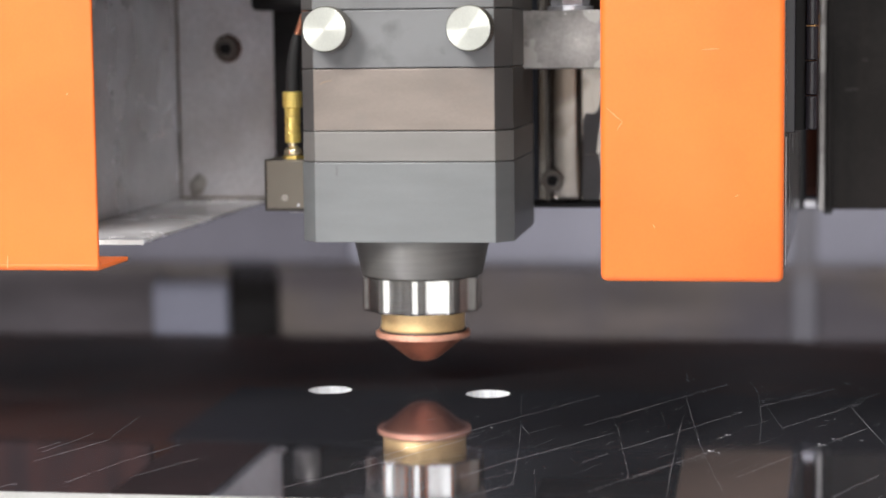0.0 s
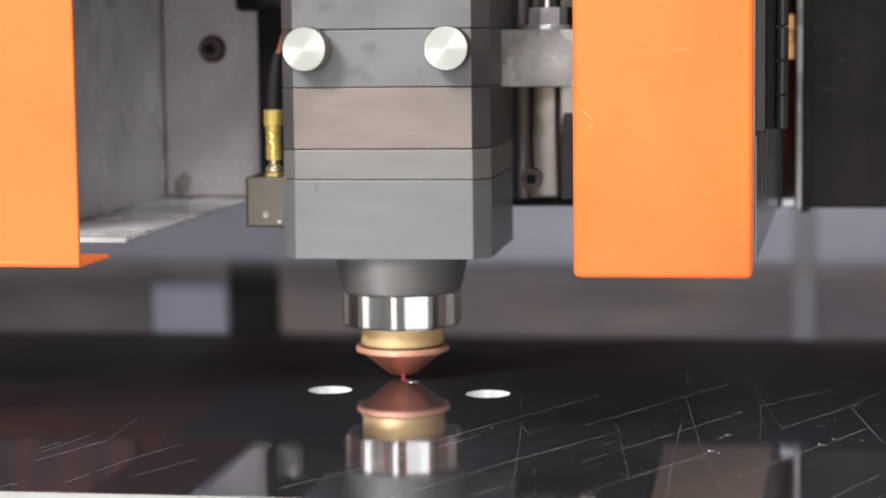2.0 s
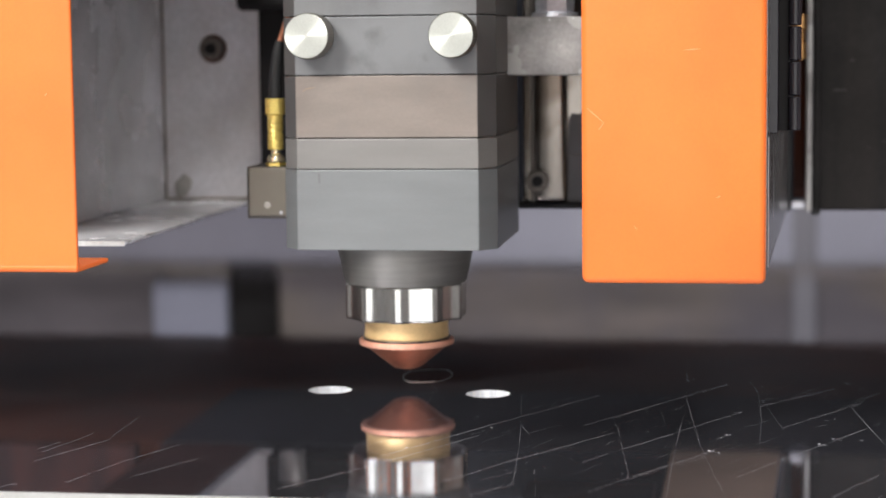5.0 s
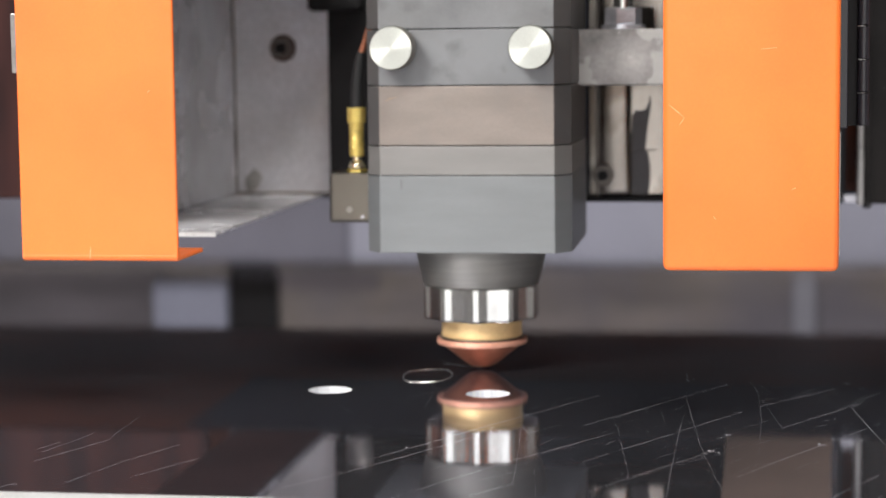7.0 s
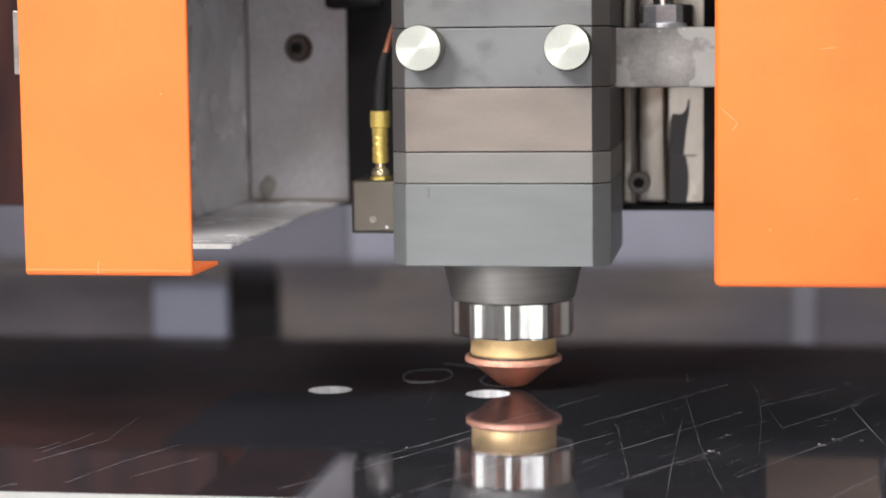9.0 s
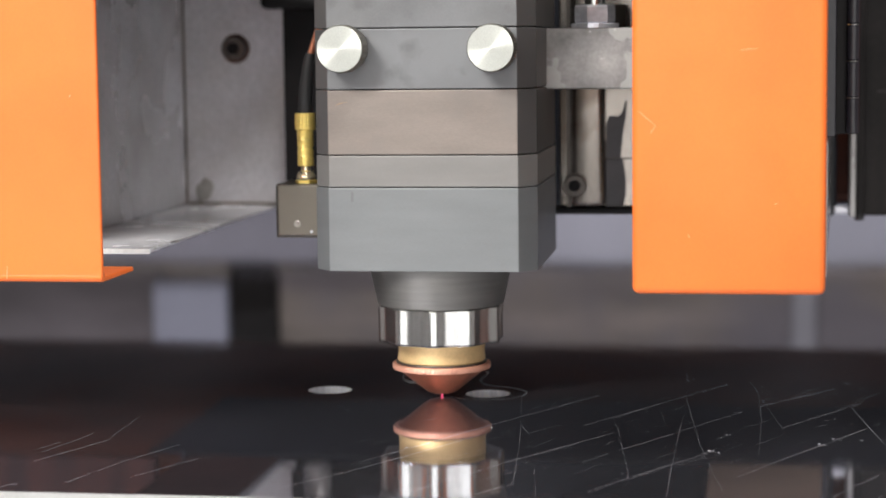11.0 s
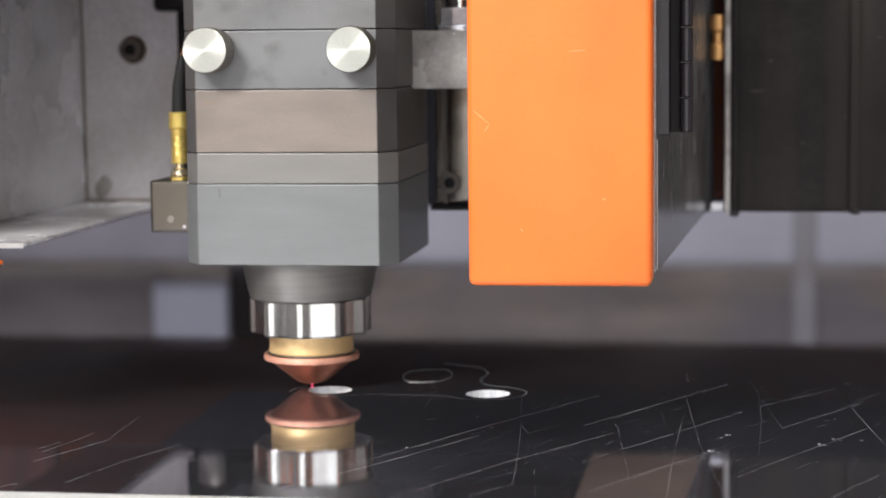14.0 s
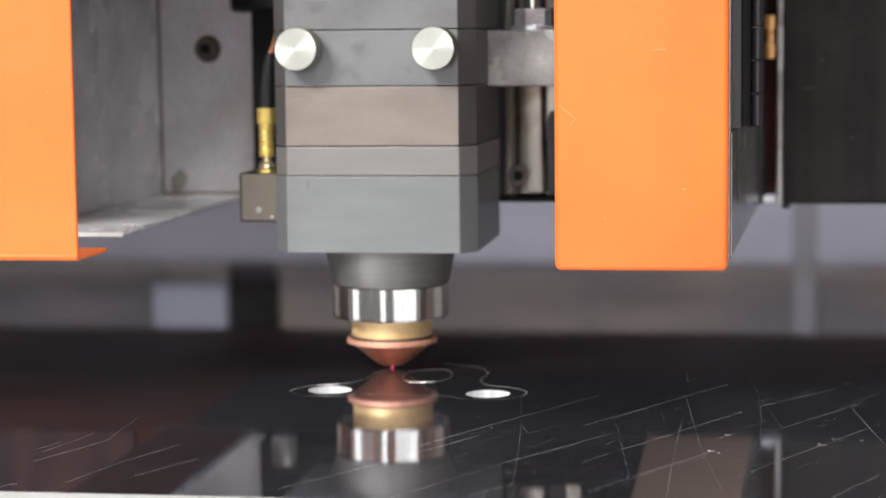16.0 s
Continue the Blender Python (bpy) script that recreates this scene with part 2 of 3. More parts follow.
def front(x, y, z):
    """Turns a thing drawn along z so that its top faces the front, at x, y, z."""
    return Matrix.Translation((x, y, z)) @ Matrix.Rotation(radians(90), 4, "X")


def empty(name, label, category, group=""):
    return tagged(new(name), label, category, group)


# ---- the hall round the machine ----
def hall():
    def slab(name, *b):
        return tagged(part(name, box(*b), PLASTER if "wall" in name else CONCRETE), name.replace("_", " ") + " of the workshop, plain grey", "wall" if "wall" in name else name, kind="structure")
    slab("floor", -4000, 4000, -4000, 4000, -1000, -900)
    slab("wall_north", -4000, 4000, 3900, 4000, -900, 2600)
    # wide opening made up for the added front fill
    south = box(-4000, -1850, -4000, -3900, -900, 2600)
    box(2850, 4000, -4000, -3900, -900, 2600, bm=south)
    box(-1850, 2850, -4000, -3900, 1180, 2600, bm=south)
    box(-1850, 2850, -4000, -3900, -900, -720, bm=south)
    tagged(part("wall_south", south, PLASTER), "plain grey unseen workshop wall, opened for the added front fill", "wall", kind="structure")
    slab("wall_east", 3900, 4000, -3900, 3900, -900, 2600)
    slab("wall_west", -4000, -3900, -3900, 3900, -900, 2600)
    slab("ceiling", -4000, 4000, -4000, 4000, 2600, 2700)


hall()


def reflection_posts():
    """Unseen uprights added before the front fill to put dark bands into the steel's reflections."""
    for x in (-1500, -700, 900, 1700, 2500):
        tagged(part("reflection_post", box(x - 45, x + 45, -3560, -3480, -900, 2600, 10), POST_DARK), "dark grey unseen upright added to band the reflections", "window post", "window posts", "structure")


reflection_posts()


def added_lamp_case(eye, target, sx, sy):
    """An unseen housing made up for an added lamp, hung from the ceiling by two rods."""
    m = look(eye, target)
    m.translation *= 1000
    w = empty("added_lamp_case", "unseen flat housing made up for an added lamp", "lamp", "work lights")
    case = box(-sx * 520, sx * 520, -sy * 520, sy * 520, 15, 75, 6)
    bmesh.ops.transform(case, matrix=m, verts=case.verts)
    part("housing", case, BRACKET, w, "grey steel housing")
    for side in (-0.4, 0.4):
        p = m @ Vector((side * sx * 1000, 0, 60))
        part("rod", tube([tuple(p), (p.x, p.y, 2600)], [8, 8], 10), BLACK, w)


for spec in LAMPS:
    added_lamp_case(*spec)


# ---- the sheet on the bed ----
HOLES = [(-24.9, -17.9, 6.4), (21.9, -20.3, 6.4)]
Y_FRONT, Y_REAR, THICK = -155.6, 900.0, 3.0


def sheet():
    """The sheet, with its two finished holes cut through it."""
    cu = bpy.data.curves.new("sheet_outline", "CURVE")
    cu.dimensions, cu.fill_mode, cu.extrude = "2D", "BOTH", THICK / 2 * MM
    loops = [[(-700, Y_FRONT), (700, Y_FRONT), (700, Y_REAR), (-700, Y_REAR)]]
    for hx, hy, hr in HOLES:
        loops.append([(hx + hr * math.cos(2 * math.pi * k / 64), hy + hr * math.sin(2 * math.pi * k / 64)) for k in range(64)])
    for lp in loops:
        sp = cu.splines.new("POLY")
        sp.points.add(len(lp) - 1)
        for p, (x, y) in zip(sp.points, lp):
            p.co = (x * MM, y * MM, 0, 1)
        sp.use_cyclic_u = True
    tmp = bpy.data.objects.new("sheet_tmp", cu)
    me = bpy.data.meshes.new_from_object(tmp)
    bpy.data.objects.remove(tmp)
    me.materials.clear()
    me.materials.append(PLATE)
    me.materials.append(EDGE)
    me.materials.append(HOLE_WALL)
    me.transform(Matrix.Translation((0, 0, -THICK / 2 * MM)))
    for f in me.polygons:
        f.use_smooth = False
        f.material_index = 0 if abs(f.normal.z) > 0.5 else (2 if abs(f.center.x) < 0.1 and abs(f.center.y) < 0.1 else 1)
    return tagged(new("steel_sheet", me), "large mirror-bright scratched steel sheet being cut on the bed", "metal sheet")


SHEET = sheet()


def bed():
    b = empty("cutting_bed", "dark steel machine bed with upright slats under the sheet", "machine bed")
    part("bed_frame", box(-690, 690, Y_FRONT + 15, 890, -900, -60, 3), BED, b)
    for k in range(10):
        y = -120 + k * 105
        part("slat", box(-680, 680, y, y + 3, -60, -THICK), BED, b)
    return b


bed()


# ---- what stands behind the machine and shows in the sheet ----
def rear():
    w = empty("rear_cabinet", "pale blue and taupe machine cabinet behind the bed", "cabinet")
    part("plinth_end", box(-1200, -263, 1198, 1260, -900, 97, 1), SLATE, w, "slate grey end of the plinth")
    part("plinth", box(-262, 1200, 1200, 1260, -900, 98, 2), PALE_BLUE, w)
    part("upper_panel", box(-440, 1200, 1204, 1260, 98, 420, 2), TAUPE, w, "taupe upper panel")
    part("side_panel", box(-1200, -441, 1204, 1260, 98, 420, 2), LILAC, w, "dark lilac grey side panel")
    part("rail", box(-1200, 1200, 1196, 1204, 99, 106, 2), TAUPE, w, "dark rail")
    part("door", box(-447, -376, 1190, 1204, 118, 330, 2), LIGHT_BLUE, w, "light blue cabinet door")
    part("black_strip", box(-375, -330, 1194, 1204, 100, 330, 2), STRIP_BLACK, w, "black strip beside the door")
    # thin proud panel whose dark colour stands for a shadowed zone
    part("dark_band", box(-329.5, -235, 1200.5, 1204, 107, 124, 1), LILAC, w, "dark band over the plinth, shade put into its colour")
    part("post", box(140, 161, 1197.5, 1204, -900, 330, 1), POST_GREY, w, "pale upright post")
    return w


rear()


# ---- gantry ----
GANTRY = empty("gantry_beam", "wide black steel gantry beam spanning the bed", "gantry")
part("beam", box(-1100, 1100, 124, 399, 46, 300, 3), BEAM, GANTRY)
# unseen plate, added so that the sheet mirrors a cooler band
part("mirror_band_plate", box(-118, 1090, 127, 238, 44.8, 45.9, 0.3), MIRROR_BAND_BLUE, GANTRY, "blue-black plate added to tint the sheet's reflection")

# ---- carriage with its covers ----
CARRIAGE = empty("tool_carriage", "machine carriage with orange covers, pale back plate and black side panel", "machine carriage")


def carriage():
    c = CARRIAGE
    # right cover: folded orange box
    cov = part("orange_cover", box(59, 104, -87, -75, 40.7, 170, 1.7, seg=4), ORANGE, c, "orange powder-coated folded cover", 40)
    # shade on the orange underside is put into this brown
    part("cover_underside", prism([(72.5, -74), (103.0, -74), (112.0, 116), (74.5, 116)], 43.0, 44.0), SHADE_SCUFF_BROWN, cov, "underside coloured brown for shaded orange")
    side = [(102.9, -73), (104.5, -73), (114.0, 116), (112.2, 116)]
    part("side_panel", prism(side, 42.6, 170, 0.2), SIDE_STEEL, cov, "grey satin steel side panel")
    part("rubber_lip", box(112.4, 114.9, 113.6, 116.6, 42.0, 170, 0.5), RUBBER, cov, "black rubber lip")
    # plates above the view, added to keep light from above off the inside
    part("shade_plate", box(58, 116, -84, 116, 168, 170), BLACK, c, "unseen black plate added over the covers to block light")
    part("shade_plate", box(-117, -64, -45, 116, 121, 123), BLACK, c, "unseen black plate added over the covers to block light")
    part("panel_edge", box(104.55, 104.85, -73.4, -72.6, 43.5, 76, 0.08), EDGE, cov, "bright bare edge")
    for (ax, az), (bx, bz) in (((84, 98), (88, 98.3)), ((60.5, 84), (64.5, 80.5)), ((64.5, 80.5), (63.2, 78.6)), ((72, 55), (72.6, 54.2)), ((92, 62), (93, 62.4))):
        part("scuff", tube([(ax, -87.0, az), ((ax + bx) / 2, -87.02, (az + bz) / 2), (bx, -87.0, bz)], [0.05, 0.13, 0.05], 6), PALE_ORANGE, cov, "pale scuff")
    # hinge on the side panel
    h = part("hinge", box(103.9, 107.3, -59.5, -56, 76.4, 170, 0.3), HINGE, c, "black door hinge")
    part("leaf", box(107.3, 110.0, -56.5, -54, 77, 170, 0.2), BLACK, h)
    for k in range(10):
        z = 77.1 + k * 8.95
        part("knuckle", tube([(111.4, -57, z), (111.4, -57, z + 0.3), (111.4, -57, z + 8.35), (111.4, -57, z + 8.65)], [1.4, 1.7, 1.7, 1.4], 16), HINGE, h, smooth=40)
    part("white_clip", box(115.2, 119.8, 111, 116, 43.0, 45.2, 0.5), WHITE_PLATE, c, "pale clip at the foot of the gap")
    # left cover: flat sheet with a folded flange
    lc = part("orange_cover", box(-117, -72.6, -82.2, -80.7, 43.3, 170, 0.5), ORANGE, c, "flat orange powder-coated cover with a bent lip")
    part("bottom_bend", tube([(-117, -80.85, 43.3), (-116.6, -80.85, 43.3), (-73.0, -80.85, 43.3), (-72.6, -80.85, 43.3)], [1.0, 1.38, 1.38, 1.0], 24), ORANGE, lc, "rounded bottom bend", 40)
    part("flange", box(-116.5, -72.8, -80.7, -56, 41.93, 43.1, 0.3), ORANGE, lc)
    for (ax, az), (bx, bz) in (((-97.5, 42.6), (-97.3, 46.0)), ((-80, 88), (-79.4, 88.6))):
        part("scuff", tube([(ax, -82.2, az), ((ax + bx) / 2, -82.22, (az + bz) / 2), (bx, -82.2, bz)], [0.1, 0.2, 0.05], 6), PALE_ORANGE, lc, "pale scuff")
    # pale channel at the left
    bp = part("back_plate", box(-106.6, -69.6, 114, 117, 45.4, 180, 0.5), WHITE_PLATE, c, "pale steel back plate")
    for bx, bz in ((-88.0, 99.5), (-88.0, 160.0)):
        socket = lathe([(4.2, 0), (4.2, 3.6), (3.8, 4.2), (2.4, 4.2), (2.2, 1.2)], 24, front(bx, 114, bz))
        bo = part("bolt", socket, BOLT, bp, "dark socket-head bolt", 40)
        # dark disc paints the shadow round the bolt head
        part("bolt_shadow", lathe([(5.0, -0.5), (5.0, 0.15), (4.8, 0.2)], 28, front(bx, 114, bz)), BEAM, bo)
        # raised black hexagon stands for the shade inside the hole
        part("socket", lathe([(2.3, 3.2), (2.3, 4.3), (1.9, 4.35)], 6, front(bx, 114, bz)), BLACK, bo)
    part("channel_wall", box(-108.6, -106.6, -37, 117, 45.8, 180, 0.3), GALV, c)
    part("seam_strip", box(-106.6, -106.0, 113.2, 114, 45.4, 180, 0.2), SEAM, c, "brown corner seam")
    part("seam_strip", box(-105.6, -69.8, 113.0, 114, 45.75, 46.5, 0.2), SEAM, c, "brown corner seam")
    smear = lathe([(4.0, 0), (3.2, 0.3), (1.5, 0.45)], 18, front(-100.2, 113.9, 50.6))
    for v in smear.verts:
        a = math.atan2(v.co.z - 50.6, v.co.x + 100.2)
        k = 0.85 + 0.14 * math.sin(2 * a + 0.6) + 0.07 * math.sin(5 * a)
        v.co.x, v.co.z = -100.2 + (v.co.x + 100.2) * k * 0.85, 50.6 + (v.co.z - 50.6) * k * 1.3
    part("sealant", smear, SEALANT, c, "smear of dried sealant", 40)
    part("shelf", box(-109.5, -73.8, -37.4, 117, 44.7, 45.7, 0.25), GALV, c, "bent galvanised shelf with a worn edge")
    for nx, ny, w in ((-73.8, -33, 1.2), (-73.8, -14, 4.5)):
        part("chip", prism([(nx - 0.5, ny - w), (nx + 0.06, ny - w * 0.8), (nx + 0.06, ny + w), (nx - 0.2, ny + w * 0.6)], 45.3, 45.76), BRACKET, c, "grey chip in the worn shelf edge")
    # dark recess behind the head
    part("shelf_edge", box(-109.5, -74.0, -37.9, -37.45, 44.4, 45.8, 0.1), PALE_EDGE, c, "bright front edge in a paler colour")
    # thin sheet added so that the shelf's underside mirrors dark, as in shade
    part("under_shelf_shade", box(-109.4, -76.0, -28.0, 116.8, 44.0, 44.6), SHELF_SHADE_RED, c, "added sheet, shade under the shelf put into its red-brown")
    part("recess", box(-69.4, -30, 106, 117, 46, 180, 0.5), BLACK, c)
    part("cable_clamp", box(-75, -55, 96, 106, 112.6, 125, 2.0), BLACK, c)
    part("stop_post", tube([(-59, 101, 42.5), (-59, 101, 43.1), (-59, 101, 52.6), (-59, 101, 53.2)], [4.0, 4.7, 4.7, 4.2], 28), BRACKET, c, "grey steel stop under the recess", 40)
    part("rear_plate", box(-112, 116, 117.2, 123, 44, 200, 0.5), BLUE_BLACK, c, "blue-black rear plate")
    # ground steel slide
    sl = part("slide", box(28.4, 60, 61, 80, 49.2, 180, 0.6), SLIDE, c, "ground steel slide")
    part("bar", box(32.3, 42.8, 56.8, 61, 49.2, 180, 1.8, seg=5), SLIDE, sl, "rounded ground bar", 40)
    part("groove", box(30.9, 32.2, 60.2, 61.1, 49.2, 180), BOLT, sl)
    upright = Matrix.Rotation(radians(90), 4, "X")
    # dark cut-out shapes imitate what the polished slide reflects
    for shape in ([(42.8, 49.2), (48.3, 49.2), (49.0, 53), (49.1, 58), (48.6, 62), (48.2, 64.3), (42.8, 64.3)],
                  [(42.8, 64.5), (47.5, 64.5), (48.0, 70), (48.5, 74), (49.2, 78), (49.4, 82), (48.9, 82.4), (48.3, 78.6), (46.8, 77.1), (44.2, 77.8), (43.2, 75.5)]):
        dark_shape = prism(shape, -61.2, -60.1, 0.25)
        bmesh.ops.transform(dark_shape, matrix=upright, verts=dark_shape.verts)
        part("wiper", dark_shape, SLIDE_REFLECTION, sl, "dark shape imitating a reflection in the slide")
    part("slide_seam", box(42.8, 51.5, 60.5, 61.1, 64.2, 64.6), BOLT, sl)
    part("shade_strip", box(53.6, 60.2, 60.4, 61.0, 49.2, 180, 0.2), BLACK, sl)
    part("foot", box(27, 70, 57, 82, 47.3, 49.2, 0.4), BLACK, sl)
    part("bolt", lathe([(3.6, 0), (3.6, 2.6), (3.2, 3.0), (1.9, 3.0), (1.7, 1.0)], 24, front(33.7, 57.0, 56.3)), BOLT, sl, "dark socket-head bolt", 40)
    part("socket", lathe([(1.9, 2.0), (1.9, 3.1), (1.6, 3.15)], 6, front(33.7, 57.0, 56.3)), BLACK, sl)
    part("fitting", lathe([(2.9, 0), (2.9, 5), (2.0, 6), (2.0, 9), (2.9, 10), (2.9, 15)], 20, Matrix.Translation((117.6, 112.8, 94))), BRONZE, c, "browned bronze fitting", 40)
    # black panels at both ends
    lp = part("black_panel", box(-260, -119.5, 112, 116, 44, 190, 1.0), UNDER_DARK, c, "dark sheet panel, toned red for its mirror image")
    part("grey_clip", box(-119.3, -117.1, -79.5, -76, 93.5, 109.8, 0.3), BRACKET, lc, "grey clip on the cover edge")
    bl = part("black_panel", box(121.5, 260, 112, 116, 42.3, 190, 1.0), BLACK_PANEL, c, "black sheet panel with a rubber edge")
    part("rubber_edge", box(119.8, 121.8, 108, 116, 42, 190, 0.7), BRACKET, bl, "grey worn edge strip")
    part("rib", box(122.0, 124.6, 109.5, 112, 41.4, 190, 0.8), BLACK_PANEL, bl, "folded black rib")
    part("rib", box(161.2, 164.8, 110.4, 112, 42.0, 190, 0.6), BLACK_PANEL, bl, "folded black rib")
    for fx, fz in ((123.2, 40.9), (163.6, 41.6)):
        part("foot_pad", tube([(fx, 111, fz), (fx, 111, fz + 0.5), (fx, 111, fz + 2.0)], [1.1, 1.6, 1.6], 14), RUBBER, bl, "small black rubber foot", 40)
    for sx, sz, w in ((135.3, 93.4, 0.7), (130.8, 83.4, 2.2), (146, 66, 0.6), (171, 101, 0.8)):
        part("dust", prism([(sx - w, 111.9), (sx + w, 111.9), (sx + w * 0.7, 112.05), (sx - w * 0.7, 112.05)], sz - 0.2, sz + 0.2), DUST, bl, "faint dust mark")


carriage()

# ---- cutting head ----
HEAD = empty("laser_cutting_head", "grey anodised laser cutting head with a copper nozzle", "laser head")


def outline(xl, xr, cut_x, cut_y, yf=-22.8, yr=37.0):
    return [(xl, yf), (xr, yf), (xr + cut_x, yf + cut_y), (xr + cut_x, yr), (xl - cut_x, yr), (xl - cut_x, yf + cut_y)]


def head():
    h = HEAD
    part("core", box(-27, 24.5, -22.2, 36, 40, 170), BLACK, h)
    part("lower_block", prism(outline(-27.4, 24.9, 4.7, 6.2), 38.3, 61.25, 0.25), BLOCK, h)
    part("spacer_block", prism(outline(-27.2, 24.9, 4.7, 6.2), 61.5, 70.05, 0.25), BLOCK_MID, h)
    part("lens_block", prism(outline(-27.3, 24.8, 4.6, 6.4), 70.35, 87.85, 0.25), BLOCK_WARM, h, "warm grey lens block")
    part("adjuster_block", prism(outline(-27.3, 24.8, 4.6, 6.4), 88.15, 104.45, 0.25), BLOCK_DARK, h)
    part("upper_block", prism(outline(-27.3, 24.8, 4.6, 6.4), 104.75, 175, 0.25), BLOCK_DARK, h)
    # shade on the upper blocks' side faces is put in as a darker colour
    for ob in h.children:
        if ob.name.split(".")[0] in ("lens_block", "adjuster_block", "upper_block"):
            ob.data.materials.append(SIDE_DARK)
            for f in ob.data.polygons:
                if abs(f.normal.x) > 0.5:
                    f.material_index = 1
    for kx, kz in ((-22.1, 99.15), (18.65, 99.0)):
        k = part("knob", lathe([(5.9, 0), (6.35, 0.5), (6.35, 7.3), (6.1, 7.8), (5.5, 7.9)], 192, front(kx, -22.9, kz), wave=lambda a, z: 1 + (0.018 if 0.4 < z < 7.4 else 0) * math.cos(48 * a)), KNURL, h, "knurled aluminium knob", 30)
        part("knob_face", lathe([(6.25, 0), (6.25, 0.25), (6.1, 0.4)], 64, front(kx, -30.7, kz)), KNOB, k, "turned aluminium face", 30)
    part("cone", lathe([(20.1, 38.2), (20.1, 37.2), (18.0, 27.5), (17.8, 27.0), (14, 26.9)], 96), CONE, h, "dark turned steel cone", 25)

    def flute(a, z):
        d = abs(((math.degrees(a) - 270.9) / 36) % 1.0 - 0.5) / 0.385
        return 1 - 0.062 * (1 - d ** 3) if d < 1 else 1.0 + 0.012 * min((d - 1) / 0.22, 1.0)
    part("ring_nut", lathe([(16.5, 26.9), (17.4, 26.8), (17.8, 26.4), (17.8, 17.0), (17.4, 16.4), (14.6, 16.2)], 240, wave=flute), CHROME, h, "polished fluted ring nut", 25)
    part("ceramic", lathe([(12.4, 16.2), (12.5, 15.2), (12.3, 13.6), (12.45, 11.8), (12.55, 10.9), (12.3, 10.45), (11, 10.3)], 72), CERAMIC, h, "gold coloured ceramic body", 30)
    part("seal", lathe([(12.9, 10.5), (13.05, 10.25), (12.9, 9.95)], 48), BOLT, h)
    # the cone's dark reflections are put into a darker copper than the rim's
    nz = part("nozzle", lathe([(12.8, 8.3), (12.3, 7.9), (6.6, 3.3), (5.0, 2.0), (3.9, 1.3), (2.6, 0.9), (1.5, 0.78), (0.7, 0.78)], 96), COPPER, h, "copper cutting nozzle", 25)
    part("rim", lathe([(13.0, 9.95), (13.8, 9.9), (14.0, 9.7), (14.0, 8.6), (13.85, 8.3), (12.7, 8.2)], 432,
         wave=lambda a, z: 1 + (0.004 if 8.4 < z < 9.8 else 0) * math.cos(72 * a)), COPPER_RIM, nz, "knurled copper rim, coloured lighter than the cone", 40)
    global PILOT
    PILOT = part("pilot_spot", lathe([(0.1, 0.8), (0.3, 0.68), (0.42, 0.45), (0.36, 0.2), (0.12, 0.1)], 14), LASER, h, "red pilot laser spot", 60)
    part("stain", prism([(-21.2, -22.86), (-20.4, -22.86), (-20.4, -22.7), (-21.2, -22.7)], 57.4, 60.2, 0.05), BLOCK_DARK, h, "dark stain")
    part("scuff", tube([(-25.3, -22.8, 83.6), (-24, -22.8, 84.3), (-21.8, -22.8, 84.7)], [0.06, 0.16, 0.06], 8), SHADE_SCUFF_BROWN, h, "brown scuff")
    # sensor socket at the left
    s = part("sensor_box", box(-45.0, -31.5, -8.7, -7.6, 46.9, 61.0, 0.3), BOX_TAN, h, "bronze anodised sensor box")
    part("box_body", box(-45.9, -31.5, -7.6, 12, 46.0, 61.3, 0.5), BOX_SIDE, s, "darker bronze body")
    part("screw", lathe([(1.0, 0), (1.0, 0.2), (0.8, 0.3), (0.4, 0.2)], 18, front(-39.5, -8.7, 50.1)), KNURL, s, "bright countersunk screw", 30)
    part("pin", lathe([(0.45, 0), (0.45, 0.2), (0.25, 0.3)], 12, front(-35.4, -8.7, 47.9)), ZINC, s, "bright pin", 30)
    at = Matrix.Translation((-38.0, -3, 0))
    g = part("connector", lathe([(2.05, 66.1), (2.35, 66.4), (2.35, 68.6), (2.2, 68.9), (2.35, 69.2), (2.35, 70.6), (2.15, 70.9), (2.15, 71.5), (2.35, 71.8), (2.35, 73.2), (2.2, 73.5), (2.35, 73.8), (2.35, 76.2), (2.1, 76.4)], 28, at), GOLD, s, "ribbed gold coaxial connector", 35)
    part("base_nut", lathe([(2.9, 61.0), (3.1, 61.2), (3.1, 62.0), (2.7, 62.3)], 6, at), GOLD, g, "gold hexagon base")
    part("collar", lathe([(2.5, 62.2), (2.7, 62.6), (2.7, 63.4), (2.2, 64.4), (1.5, 64.9), (1.35, 66.2)], 24, at), BRASS_PALE, g, "pale plated collar", 35)
    part("ferrule", lathe([(2.55, 76.3), (2.85, 76.6), (2.85, 80.9), (2.6, 81.2)], 96, at, wave=lambda a, z: 1 + 0.015 * math.cos(24 * a)), GOLD, g, "knurled gold ferrule")
    part("boot", tube([(-37.9, -3, 81), (-37.7, -3, 88), (-36.8, -3, 95), (-36.2, -3, 98)], [2.1, 1.95, 1.6, 1.25], 18), RUBBER, g, "black rubber boot", 40)
    part("cable", tube([(-36.2, -3, 97.5), (-35.0, 0, 103), (-34.0, 10, 110), (-33.8, 30, 125)], [1.0, 1.0, 1.0, 1.0], 12), COPPER, g, "copper coloured cable", 40)
    # bracket at the right
    part("bracket_arm", box(26.6, 66, 34, 54, 90.0, 104.4, 0.4), SIDE_DARK, h, "dark steel arm behind the bracket")
    b = part("bracket", box(27.0, 66, 12, 34, 87.0, 104.3, 0.4), BRACKET, h, "worn grey steel bracket")
    part("pin", box(25.8, 26.3, 11.4, 12.2, 87.2, 93.6, 0.1), ZINC, b, "bright steel pin")
